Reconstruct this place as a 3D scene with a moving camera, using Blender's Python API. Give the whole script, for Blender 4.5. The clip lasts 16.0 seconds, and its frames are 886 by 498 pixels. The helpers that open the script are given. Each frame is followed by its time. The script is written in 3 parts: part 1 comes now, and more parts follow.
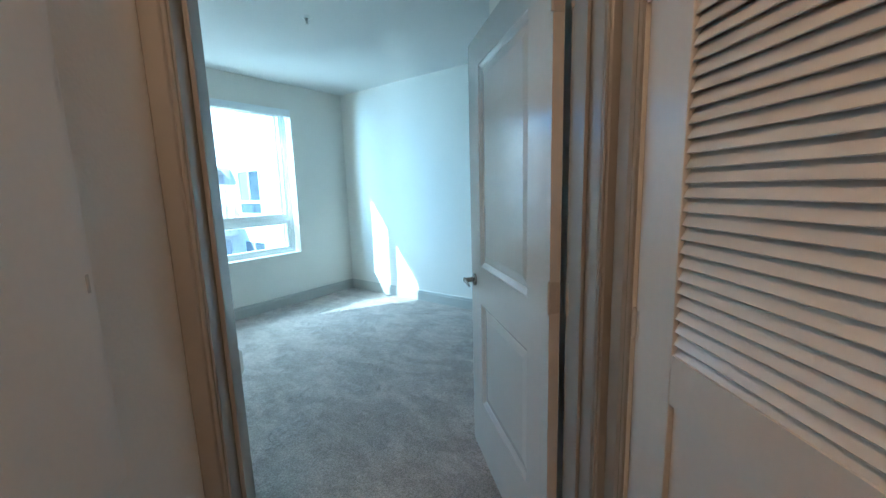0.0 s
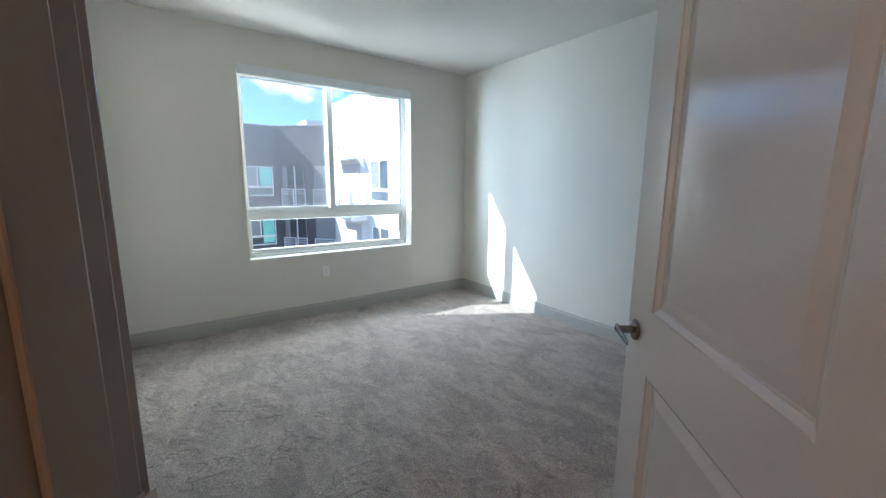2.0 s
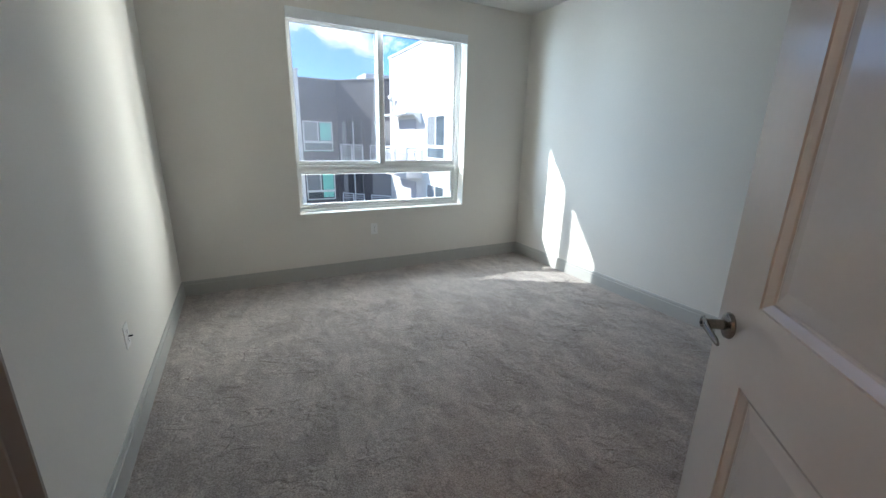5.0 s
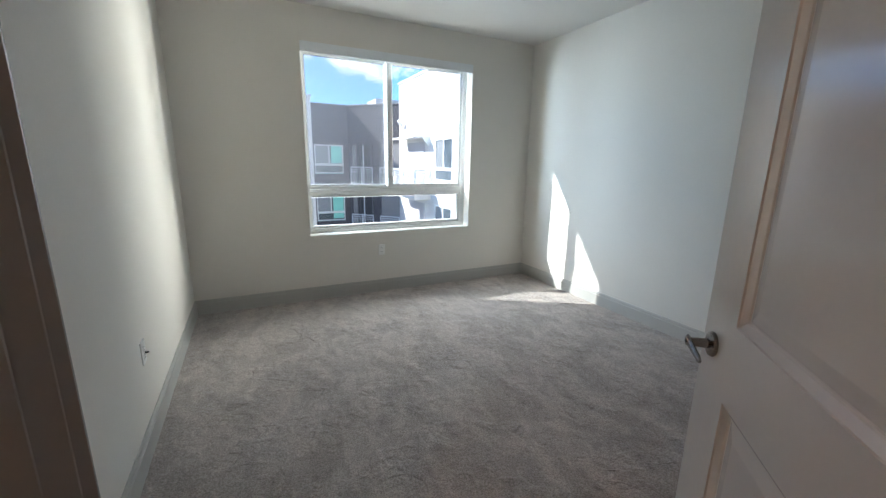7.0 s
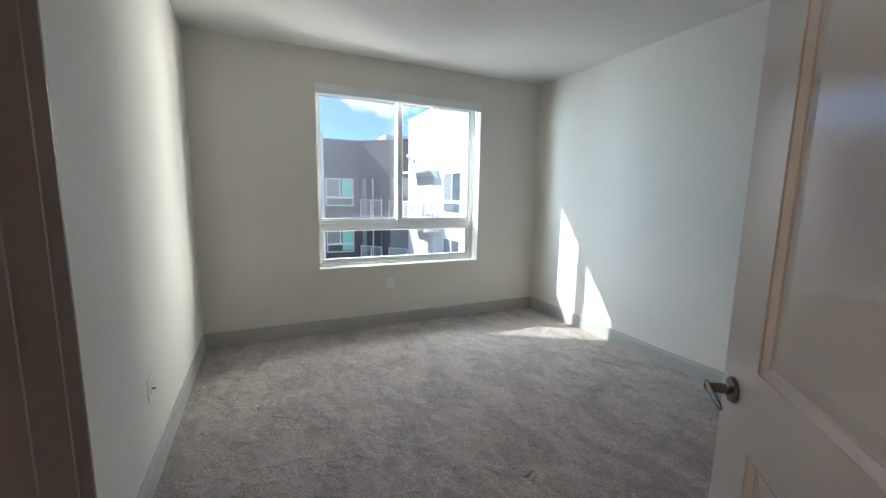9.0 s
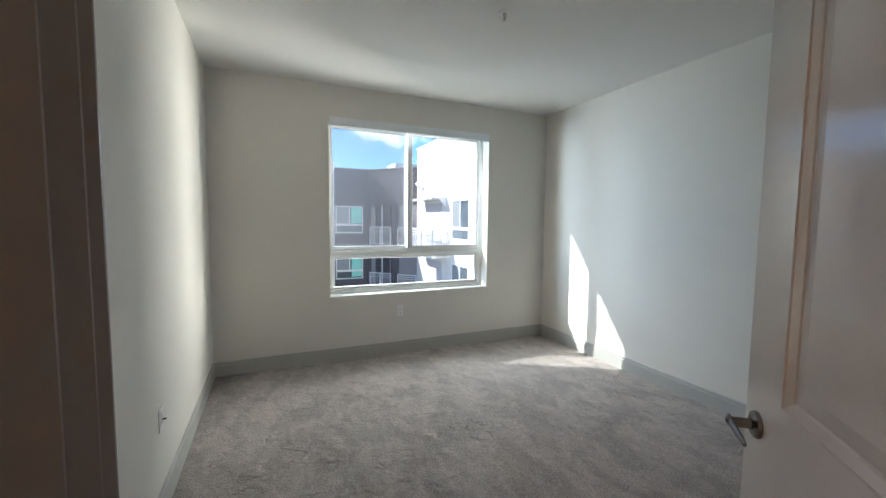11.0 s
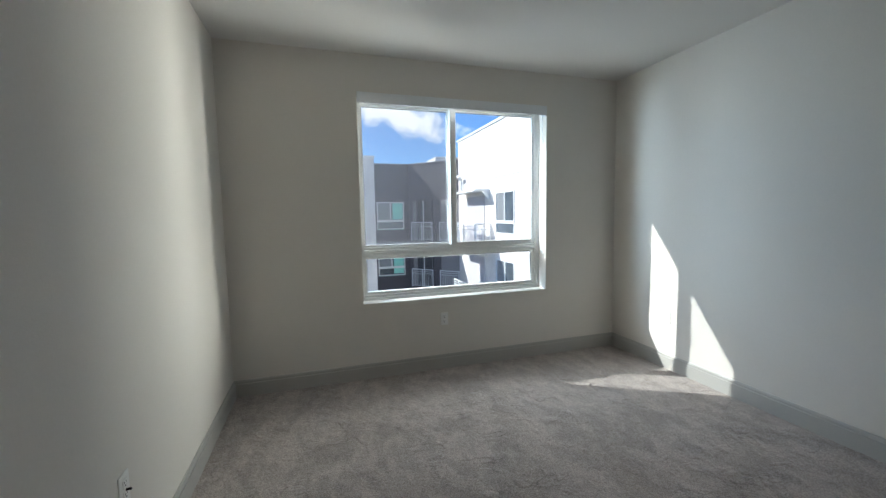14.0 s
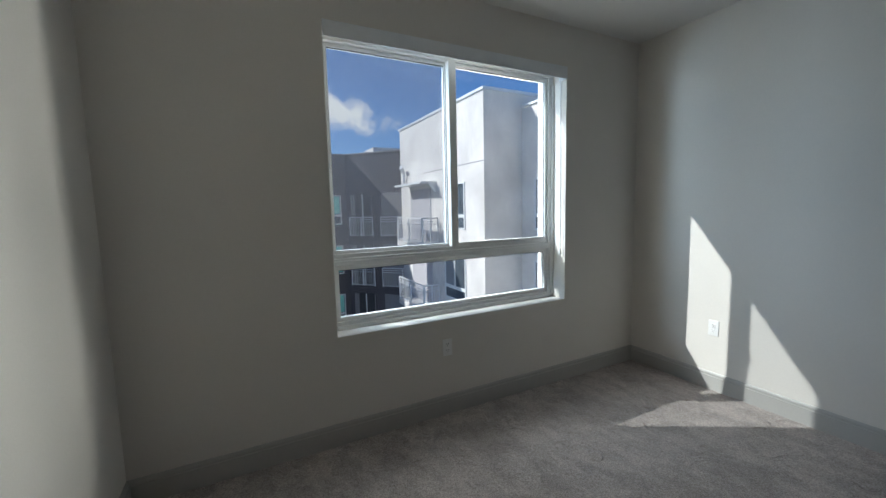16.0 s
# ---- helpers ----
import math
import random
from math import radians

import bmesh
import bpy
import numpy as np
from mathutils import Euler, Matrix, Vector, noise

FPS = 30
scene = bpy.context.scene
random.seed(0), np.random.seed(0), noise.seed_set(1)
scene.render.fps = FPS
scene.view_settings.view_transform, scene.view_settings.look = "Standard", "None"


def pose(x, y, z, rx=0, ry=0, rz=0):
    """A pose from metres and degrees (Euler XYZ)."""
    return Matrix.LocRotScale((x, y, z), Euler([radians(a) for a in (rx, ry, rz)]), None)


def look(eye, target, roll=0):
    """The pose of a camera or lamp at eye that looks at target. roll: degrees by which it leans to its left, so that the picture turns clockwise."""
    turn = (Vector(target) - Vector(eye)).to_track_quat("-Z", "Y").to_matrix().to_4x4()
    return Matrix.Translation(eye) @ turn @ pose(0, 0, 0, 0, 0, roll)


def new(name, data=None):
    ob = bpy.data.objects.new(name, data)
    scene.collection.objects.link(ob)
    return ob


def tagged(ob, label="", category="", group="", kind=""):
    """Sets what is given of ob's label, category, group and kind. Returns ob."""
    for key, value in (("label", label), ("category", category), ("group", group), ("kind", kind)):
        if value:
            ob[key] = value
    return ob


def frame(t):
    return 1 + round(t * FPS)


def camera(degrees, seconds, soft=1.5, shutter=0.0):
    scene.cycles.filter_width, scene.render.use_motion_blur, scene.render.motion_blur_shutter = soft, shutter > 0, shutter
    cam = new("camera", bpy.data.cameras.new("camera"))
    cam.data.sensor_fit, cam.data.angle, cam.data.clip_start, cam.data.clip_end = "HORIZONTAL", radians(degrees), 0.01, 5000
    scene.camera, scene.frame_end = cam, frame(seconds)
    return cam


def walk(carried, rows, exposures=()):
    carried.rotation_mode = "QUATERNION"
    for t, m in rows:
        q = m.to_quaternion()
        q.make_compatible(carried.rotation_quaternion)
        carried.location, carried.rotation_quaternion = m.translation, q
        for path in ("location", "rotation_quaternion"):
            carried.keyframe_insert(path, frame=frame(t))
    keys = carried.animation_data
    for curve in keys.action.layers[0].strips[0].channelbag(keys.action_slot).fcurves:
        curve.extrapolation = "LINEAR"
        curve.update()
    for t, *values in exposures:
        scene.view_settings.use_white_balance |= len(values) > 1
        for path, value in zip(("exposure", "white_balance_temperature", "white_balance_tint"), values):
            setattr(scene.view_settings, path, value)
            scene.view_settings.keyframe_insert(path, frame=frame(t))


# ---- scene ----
cam = camera(97.6, 16.0)
PATH = [
    (0, (-0.096, -4.51, 1.431), (1.489, -3.329, 1.121), -1.7),
    (0.5, (0.002, -4.386, 1.409), (1.479, -3.084, 1.06), -1.0),
    (1, (0.122, -4.243, 1.411), (1.529, -2.864, 1.066), -0.8),
    (1.5, (0.241, -4.15, 1.408), (1.536, -2.662, 1.079), 0.0),
    (2, (0.407, -4.052, 1.406), (1.558, -2.45, 1.073), 0.5),
    (2.5, (0.499, -3.966, 1.4), (1.525, -2.29, 1.028), 0.5),
    (3, (0.541, -3.848, 1.398), (1.492, -2.145, 0.959), 0.5),
    (3.5, (0.558, -3.789, 1.38), (1.474, -2.086, 0.868), 0.5),
    (5.8, (0.543, -3.971, 1.383), (1.424, -2.259, 0.843), 1.4),
    (6, (0.536, -3.978, 1.392), (1.412, -2.258, 0.868), 1.2),
    (6.5, (0.547, -3.984, 1.399), (1.415, -2.247, 0.919), 1.0),
    (7, (0.544, -3.982, 1.404), (1.408, -2.232, 0.966), 1.0),
    (7.5, (0.544, -3.979, 1.41), (1.403, -2.218, 1.01), 1.0),
    (8, (0.549, -3.978, 1.416), (1.4, -2.204, 1.056), 0.9),
    (8.5, (0.54, -3.976, 1.422), (1.386, -2.193, 1.102), 1.0),
    (9, (0.536, -3.978, 1.427), (1.374, -2.183, 1.148), 1.0),
    (11.5, (0.516, -3.984, 1.442), (1.307, -2.152, 1.306), 0.4),
    (12, (0.526, -3.947, 1.44), (1.301, -2.108, 1.301), 0.1),
    (12.5, (0.544, -3.839, 1.438), (1.293, -1.99, 1.29), -0.2),
    (13, (0.553, -3.711, 1.433), (1.262, -1.848, 1.27), -0.4),
    (13.5, (0.633, -3.558, 1.414), (1.283, -1.674, 1.246), -0.7),
    (14, (0.704, -3.355, 1.414), (1.305, -1.455, 1.242), -1.0),
    (14.5, (0.694, -3.135, 1.402), (1.265, -1.226, 1.226), -1.1),
    (15, (0.624, -2.854, 1.421), (1.232, -0.959, 1.23), -1.1),
    (15.5, (0.603, -2.577, 1.406), (1.326, -0.723, 1.208), -1.3),
    (16, (0.578, -2.27, 1.406), (1.491, -0.503, 1.198), -1.3),
]
EXPOSURES = [(0.0, 1.99, 4520, -17), (0.5, 1.93, 4700, -16), (1.0, 1.86, 5100, -11), (1.5, 1.76, 5720, 1), (2.0, 1.52, 5850, 3), (3.5, 1.22, 5950, 4),
             (6.0, 1.32, 6150, 6), (9.0, 1.30, 6300, 6), (12.5, 1.20, 6350, 6), (13.5, 0.91, 6300, 6), (14.0, 0.70, 6280, 6), (14.5, 0.50, 6260, 6), (15.3, 0.24, 6200, 8), (16.0, 0.0, 6180, 7)]
walk(cam, [(t, look(eye, target, roll)) for t, eye, target, roll in PATH], EXPOSURES)

# ---------------------------------------------------------------- world and sun
SUN = Vector((-1.68, 1.0, 1.38))        # towards the sun
world = bpy.data.worlds.new("sky")
scene.world = world
world.use_nodes = True
wn, wl = world.node_tree.nodes, world.node_tree.links
bg = wn["Background"]
bg.inputs["Strength"].default_value = 0.12
sky = wn.new("ShaderNodeTexSky")
sky.sky_type, sky.sun_disc = "NISHITA", False
sky.sun_elevation, sky.sun_rotation = math.atan2(1.38, math.hypot(1.68, 1.0)), math.atan2(-1.68, 1.0)
sky.altitude, sky.air_density, sky.dust_density, sky.ozone_density = 1500, 1.0, 0.0, 6.0
# one fair-weather cumulus bank low in the north
wtc = wn.new("ShaderNodeTexCoord")
wmap = wn.new("ShaderNodeMapping")
wmap.vector_type = "TEXTURE"
wmap.inputs["Location"].default_value = (0.205, 0.945, 0.236)
wmap.inputs["Rotation"].default_value = (0, 0.24, 0)
wmap.inputs["Scale"].default_value = (0.150, 0.30, 0.038)
wl.new(wtc.outputs["Generated"], wmap.inputs["Vector"])
wlen = wn.new("ShaderNodeVectorMath")
wlen.operation = "LENGTH"
wl.new(wmap.outputs["Vector"], wlen.inputs[0])
wnoise = wn.new("ShaderNodeTexNoise")
wnoise.inputs["Scale"].default_value, wnoise.inputs["Detail"].default_value = 22.0, 9.0
wnoise.inputs["Roughness"].default_value = 0.58
wl.new(wtc.outputs["Generated"], wnoise.inputs["Vector"])
wsub = wn.new("ShaderNodeMath")
wsub.operation = "MULTIPLY_ADD"
wl.new(wnoise.outputs["Fac"], wsub.inputs[0])
wsub.inputs[1].default_value, wsub.inputs[2].default_value = 2.6, 0.0
wdif = wn.new("ShaderNodeMath")
wdif.operation = "SUBTRACT"
wl.new(wsub.outputs[0], wdif.inputs[0])
wl.new(wlen.outputs["Value"], wdif.inputs[1])
wramp = wn.new("ShaderNodeMapRange")
wramp.inputs["From Min"].default_value, wramp.inputs["From Max"].default_value = 0.25, 0.95
wl.new(wdif.outputs[0], wramp.inputs["Value"])
wmix = wn.new("ShaderNodeMix")
wmix.data_type = "RGBA"
wl.new(wramp.outputs["Result"], wmix.inputs["Factor"])
wtint = wn.new("ShaderNodeVectorMath")
wtint.operation = "MULTIPLY"
wtint.inputs[1].default_value = (0.88, 0.98, 1.12)
wl.new(sky.outputs["Color"], wtint.inputs[0])
wl.new(wtint.outputs["Vector"], wmix.inputs["A"])
wmix.inputs["B"].default_value = (7.5, 7.6, 7.9, 1)
wl.new(wmix.outputs["Result"], bg.inputs["Color"])

sun_data = bpy.data.lights.new("sun", "SUN")
sun_data.energy, sun_data.angle, sun_data.color = 5.0, radians(0.53), (1.0, 0.98, 0.955)
sun = new("sun", sun_data)
sun.matrix_world = look(SUN * 10, (0, 0, 0))


def skylight(name, eye, target, wd, ht, watts, colour):
    """Daylight of the open sky and of the bright courtyard, just outside the window."""
    d = bpy.data.lights.new(name, "AREA")
    d.shape, d.size, d.size_y, d.energy, d.color = "RECTANGLE", wd, ht, watts, colour
    new(name, d).matrix_world = look(eye, target)


skylight("sky_daylight", (1.93, 1.10, 3.12), (1.93, -2.0, 0.9), 2.6, 0.55, 56, (0.95, 0.97, 1.0))
skylight("courtyard_daylight", (1.93, 1.05, -0.35), (1.93, -1.6, 2.0), 2.6, 1.1, 9, (1.0, 0.97, 0.92))
skylight("west_daylight", (0.25, 0.75, 1.95), (3.6, -2.1, 0.35), 0.9, 1.3, 108, (0.66, 0.82, 1.0))
skylight("east_daylight", (4.06, 0.80, 1.55), (0.1, -2.6, 1.2), 0.8, 1.9, 232, (1.0, 0.965, 0.90))

# ---------------------------------------------------------------- frames of reference
# the doorway wall is turned against the room: local x runs along it, local y into the bedroom
DOOR = pose(1.004, -4.144, 0, 0, 0, -42.53)
HEIGHT = 2.75
W, E_N, E_S = 3.66, 0.0, -4.9
HL, HR, HB = -0.968, 0.060, -3.6      # corridor sides and end, in the doorway's frame


# ---------------------------------------------------------------- materials
def mat(name, col, rough=0.6, metal=0.0, grain=60.0, var=0.05, bump=0.0, big=3.0, bigvar=0.04, spec=0.5, bscale=None):
    """A surface with colour variation at two scales and a fine relief, in metres."""
    m = bpy.data.materials.new(name)
    m.use_nodes = True
    n, l = m.node_tree.nodes, m.node_tree.links
    p = n["Principled BSDF"]
    p.inputs["Roughness"].default_value, p.inputs["Metallic"].default_value = rough, metal
    p.inputs["Specular IOR Level"].default_value = spec
    geo = n.new("ShaderNodeNewGeometry")

    def noise_tex(scale, detail):
        t = n.new("ShaderNodeTexNoise")
        t.inputs["Scale"].default_value, t.inputs["Detail"].default_value = scale, detail
        l.new(geo.outputs["Position"], t.inputs["Vector"])
        return t

    a, b = noise_tex(grain, 4), noise_tex(big, 3)
    s = n.new("ShaderNodeMapRange")
    s.inputs["From Min"].default_value, s.inputs["From Max"].default_value = 0.3, 0.7
    s.inputs["To Min"].default_value, s.inputs["To Max"].default_value = 1 - var, 1 + var
    l.new(a.outputs["Fac"], s.inputs["Value"])
    s2 = n.new("ShaderNodeMapRange")
    s2.inputs["From Min"].default_value, s2.inputs["From Max"].default_value = 0.3, 0.7
    s2.inputs["To Min"].default_value, s2.inputs["To Max"].default_value = 1 - bigvar, 1 + bigvar
    l.new(b.outputs["Fac"], s2.inputs["Value"])
    mu = n.new("ShaderNodeMath")
    mu.operation = "MULTIPLY"
    l.new(s.outputs["Result"], mu.inputs[0])
    l.new(s2.outputs["Result"], mu.inputs[1])
    vm = n.new("ShaderNodeVectorMath")
    vm.operation = "SCALE"
    vm.inputs[0].default_value = col
    l.new(mu.outputs[0], vm.inputs["Scale"])
    l.new(vm.outputs["Vector"], p.inputs["Base Color"])
    if bump:
        c = noise_tex(bscale or grain, 3)
        bp = n.new("ShaderNodeBump")
        bp.inputs["Strength"].default_value, bp.inputs["Distance"].default_value = 1.0, bump
        l.new(c.outputs["Fac"], bp.inputs["Height"])
        l.new(bp.outputs["Normal"], p.inputs["Normal"])
    return m


WALL = mat("wall_paint", (0.755, 0.727, 0.672), 0.62, grain=90, var=0.012, bump=0.0007, big=1.3, bigvar=0.02, bscale=140, spec=0.35)
CEIL = mat("ceiling_paint", (0.76, 0.75, 0.725), 0.75, grain=80, var=0.01, bump=0.0006, big=1.1, bigvar=0.015, bscale=120, spec=0.2)
BASE = mat("baseboard_paint", (0.45, 0.445, 0.42), 0.42, grain=70, var=0.02, bump=0.0002, big=2.0, bigvar=0.03)
TRIM = mat("trim_paint", (0.61, 0.585, 0.55), 0.20, grain=50, var=0.012, bump=0.0002, big=4.0, bigvar=0.02, bscale=30)
# one even tone for jambs, stops and casings, about half as bright as trim_paint
FRAMEP = mat("door_frame_dark", (0.33, 0.315, 0.295), 0.22, grain=50, var=0.012, bump=0.0002, big=4.0, bigvar=0.02, bscale=30)
DOORP = mat("door_paint", (0.66, 0.64, 0.615), 0.16, spec=0.75, grain=50, var=0.01, bump=0.00025, big=3.0, bigvar=0.02, bscale=22)
VINYL = mat("window_vinyl", (0.80, 0.81, 0.80), 0.35, grain=40, var=0.012, big=5, bigvar=0.02)
BLIND = mat("blind_vinyl", (0.82, 0.85, 0.87), 0.4, grain=40, var=0.01, big=5, bigvar=0.02)
GASKET = mat("gasket", (0.02, 0.02, 0.022), 0.6, grain=60, var=0.1)
NICKEL = mat("brushed_nickel", (0.26, 0.245, 0.225), 0.22, metal=1.0, grain=200, var=0.05, bump=0.00005, big=10, bigvar=0.05, bscale=500)
STRIKE = mat("satin_strike", (0.62, 0.60, 0.56), 0.32, metal=1.0, grain=150, var=0.05, big=10, bigvar=0.05)
BRASS = mat("painted_hinge", (0.50, 0.47, 0.43), 0.35, metal=0.0, grain=150, var=0.06, big=10, bigvar=0.06)
PLATE = mat("plate_plastic", (0.86, 0.86, 0.84), 0.35, grain=40, var=0.01, big=6, bigvar=0.01)
SLOT = mat("dark_slot", (0.015, 0.015, 0.015), 0.7, grain=40, var=0.1)
PANELP = mat("panel_cover_paint", (0.74, 0.725, 0.69), 0.45, grain=80, var=0.012, bump=0.0002, big=3, bigvar=0.02)
STUCCO_W = mat("white_stucco", (0.73, 0.69, 0.65), 0.9, grain=9, var=0.05, bump=0.004, big=0.9, bigvar=0.13, bscale=55)
STUCCO_G = mat("grey_stucco", (0.100, 0.094, 0.104), 0.9, grain=9, var=0.06, bump=0.004, big=0.6, bigvar=0.06, bscale=55)
STUCCO_P = mat("pale_grey_stucco", (0.50, 0.48, 0.50), 0.9, grain=9, var=0.05, bump=0.004, big=0.6, bigvar=0.05, bscale=55)
STUCCO_M = mat("mid_grey_stucco", (0.27, 0.26, 0.265), 0.9, grain=9, var=0.05, bump=0.004, big=0.6, bigvar=0.05, bscale=55)
COPING = mat("metal_coping", (0.72, 0.73, 0.74), 0.45, metal=0.3, grain=6, var=0.03)
RAILM = mat("railing_paint", (0.78, 0.79, 0.80), 0.4, grain=20, var=0.03)
TEAL = mat("teal_frame", (0.22, 0.62, 0.55), 0.45, grain=15, var=0.03)
FRAMEW = mat("far_window_frame", (0.78, 0.79, 0.78), 0.4, grain=15, var=0.02)
PAVE = mat("courtyard_paving", (0.30, 0.29, 0.27), 0.85, grain=5, var=0.1, bump=0.004, big=0.5, bigvar=0.12)
CURTAIN = mat("far_curtain", (0.30, 0.72, 0.62), 0.8, grain=12, var=0.06, big=3, bigvar=0.08)


def carpet_mat():
    m = bpy.data.materials.new("cut_pile_carpet")
    m.use_nodes = True
    n, l = m.node_tree.nodes, m.node_tree.links
    p = n["Principled BSDF"]
    p.inputs["Roughness"].default_value, p.inputs["Specular IOR Level"].default_value = 1.0, 0.05
    p.inputs["Sheen Weight"].default_value, p.inputs["Sheen Roughness"].default_value = 0.18, 0.5
    geo = n.new("ShaderNodeNewGeometry")

    def tex(scale, detail, rough=0.5, warp=0.0, squash=None):
        t = n.new("ShaderNodeTexNoise")
        t.inputs["Scale"].default_value, t.inputs["Detail"].default_value = scale, detail
        t.inputs["Roughness"].default_value, t.inputs["Distortion"].default_value = rough, warp
        if squash:
            mp = n.new("ShaderNodeMapping")
            mp.inputs["Rotation"].default_value, mp.inputs["Scale"].default_value = (0, 0, squash[0]), (squash[1], squash[2], 1)
            l.new(geo.outputs["Position"], mp.inputs["Vector"])
            l.new(mp.outputs["Vector"], t.inputs["Vector"])
        else:
            l.new(geo.outputs["Position"], t.inputs["Vector"])
        return t

    def rng(t, lo, hi, a, b):
        r = n.new("ShaderNodeMapRange")
        r.inputs["From Min"].default_value, r.inputs["From Max"].default_value = lo, hi
        r.inputs["To Min"].default_value, r.inputs["To Max"].default_value = a, b
        l.new(t.outputs["Fac"], r.inputs["Value"])
        return r

    def mul(a, b):
        k = n.new("ShaderNodeMath")
        k.operation = "MULTIPLY"
        l.new(a, k.inputs[0])
        l.new(b, k.inputs[1])
        return k.outputs[0]

    tuft, clump = tex(150, 2), tex(62, 3, 0.6)
    brush = tex(2.6, 4, 0.6, 0.7, (0.35, 1.5, 0.9))
    scuff = tex(6.5, 4, 0.6, 0.9, (-0.25, 1.7, 0.9))
    swirl = tex(3.2, 1.0, 0.4, 0.8)
    mask = tex(1.9, 2)

    def crease(t, half):
        """Thin curved lines where a noise crosses its middle: pile pushed over by feet and vacuum."""
        d, a = n.new("ShaderNodeMath"), n.new("ShaderNodeMath")
        d.operation, a.operation = "SUBTRACT", "ABSOLUTE"
        l.new(t.outputs["Fac"], d.inputs[0])
        d.inputs[1].default_value = 0.5
        l.new(d.outputs[0], a.inputs[0])
        r = n.new("ShaderNodeMapRange")
        r.interpolation_type = "SMOOTHSTEP"
        r.inputs["From Min"].default_value, r.inputs["From Max"].default_value = 0.0, half
        l.new(a.outputs[0], r.inputs["Value"])
        return r.outputs["Result"]

    line = crease(swirl, 0.014)
    soft = n.new("ShaderNodeMix")
    soft.inputs["B"].default_value = 1.0
    l.new(rng(mask, 0.42, 0.58, 0.25, 1.0).outputs["Result"], soft.inputs["Factor"])
    l.new(line, soft.inputs["A"])
    # creases also get a trace of shade in the base colour
    dark = n.new("ShaderNodeMapRange")
    dark.inputs["To Min"].default_value, dark.inputs["To Max"].default_value = 0.99, 1.0
    l.new(soft.outputs["Result"], dark.inputs["Value"])
    v = mul(rng(tuft, 0.32, 0.68, 0.70, 1.28).outputs["Result"], rng(clump, 0.32, 0.68, 0.93, 1.06).outputs["Result"])
    v = mul(v, rng(brush, 0.44, 0.55, 0.90, 1.08).outputs["Result"])
    v = mul(v, rng(scuff, 0.48, 0.54, 0.94, 1.06).outputs["Result"])
    v = mul(v, dark.outputs["Result"])
    vm = n.new("ShaderNodeVectorMath")
    vm.operation = "SCALE"
    vm.inputs[0].default_value = (0.413, 0.368, 0.338)
    l.new(v, vm.inputs["Scale"])
    l.new(vm.outputs["Vector"], p.inputs["Base Color"])
    b1, b2 = n.new("ShaderNodeBump"), n.new("ShaderNodeBump")
    b1.inputs["Strength"].default_value, b1.inputs["Distance"].default_value = 1.0, 0.0025
    b2.inputs["Strength"].default_value, b2.inputs["Distance"].default_value = 1.0, 0.005
    b0 = n.new("ShaderNodeBump")
    b0.inputs["Strength"].default_value, b0.inputs["Distance"].default_value = 1.0, 0.0015
    l.new(soft.outputs["Result"], b0.inputs["Height"])

    fade = rng(tex(4.2, 2, 0.5), 0.42, 0.62, 0.0, 1.0)

    def pile(t, lo, hi, depth, below):
        """The pile leans one way or the other: a low step where the lean changes."""
        r, b = rng(t, lo, hi, 0.0, 1.0), n.new("ShaderNodeBump")
        r.interpolation_type = "SMOOTHSTEP"
        b.inputs["Strength"].default_value, b.inputs["Distance"].default_value = 1.0, depth
        l.new(mul(r.outputs["Result"], fade.outputs["Result"]), b.inputs["Height"])
        if below:
            l.new(below.outputs["Normal"], b.inputs["Normal"])
        return b

    s1 = pile(tex(3.4, 1.2, 0.45, 1.1, (2.1, 1.0, 1.5)), 0.45, 0.53, 0.006, None)
    s2 = pile(tex(5.5, 1.2, 0.45, 1.5, (1.1, 1.0, 1.4)), 0.48, 0.56, 0.006, s1)
    s3 = pile(tex(26, 2, 0.5, 0.6), 0.3, 0.7, 0.003, s2)
    l.new(s3.outputs["Normal"], b0.inputs["Normal"])
    l.new(b0.outputs["Normal"], b1.inputs["Normal"])
    l.new(clump.outputs["Fac"], b1.inputs["Height"])
    l.new(tuft.outputs["Fac"], b2.inputs["Height"])
    l.new(b1.outputs["Normal"], b2.inputs["Normal"])
    l.new(b2.outputs["Normal"], p.inputs["Normal"])
    return m


def glass_mat(name, tint, gloss=1.0):
    m = bpy.data.materials.new(name)
    m.use_nodes = True
    n, l = m.node_tree.nodes, m.node_tree.links
    n.remove(n["Principled BSDF"])
    tr, gl, mx = n.new("ShaderNodeBsdfTransparent"), n.new("ShaderNodeBsdfGlossy"), n.new("ShaderNodeMixShader")
    tr.inputs["Color"].default_value = (*tint, 1)
    gl.inputs["Roughness"].default_value = 0.01
    lw = n.new("ShaderNodeLayerWeight")
    lw.inputs["Blend"].default_value = 0.5
    pw, k = n.new("ShaderNodeMath"), n.new("ShaderNodeMath")
    pw.operation, k.operation = "POWER", "MULTIPLY_ADD"
    pw.inputs[1].default_value = 5.0
    k.inputs[1].default_value, k.inputs[2].default_value = 0.8 * gloss, 0.025 * gloss
    l.new(lw.outputs["Facing"], pw.inputs[0])
    l.new(pw.outputs[0], k.inputs[0])
    l.new(k.outputs[0], mx.inputs[0])
    l.new(tr.outputs[0], mx.inputs[1])
    l.new(gl.outputs[0], mx.inputs[2])
    l.new(mx.outputs[0], n["Material Output"].inputs["Surface"])
    return m


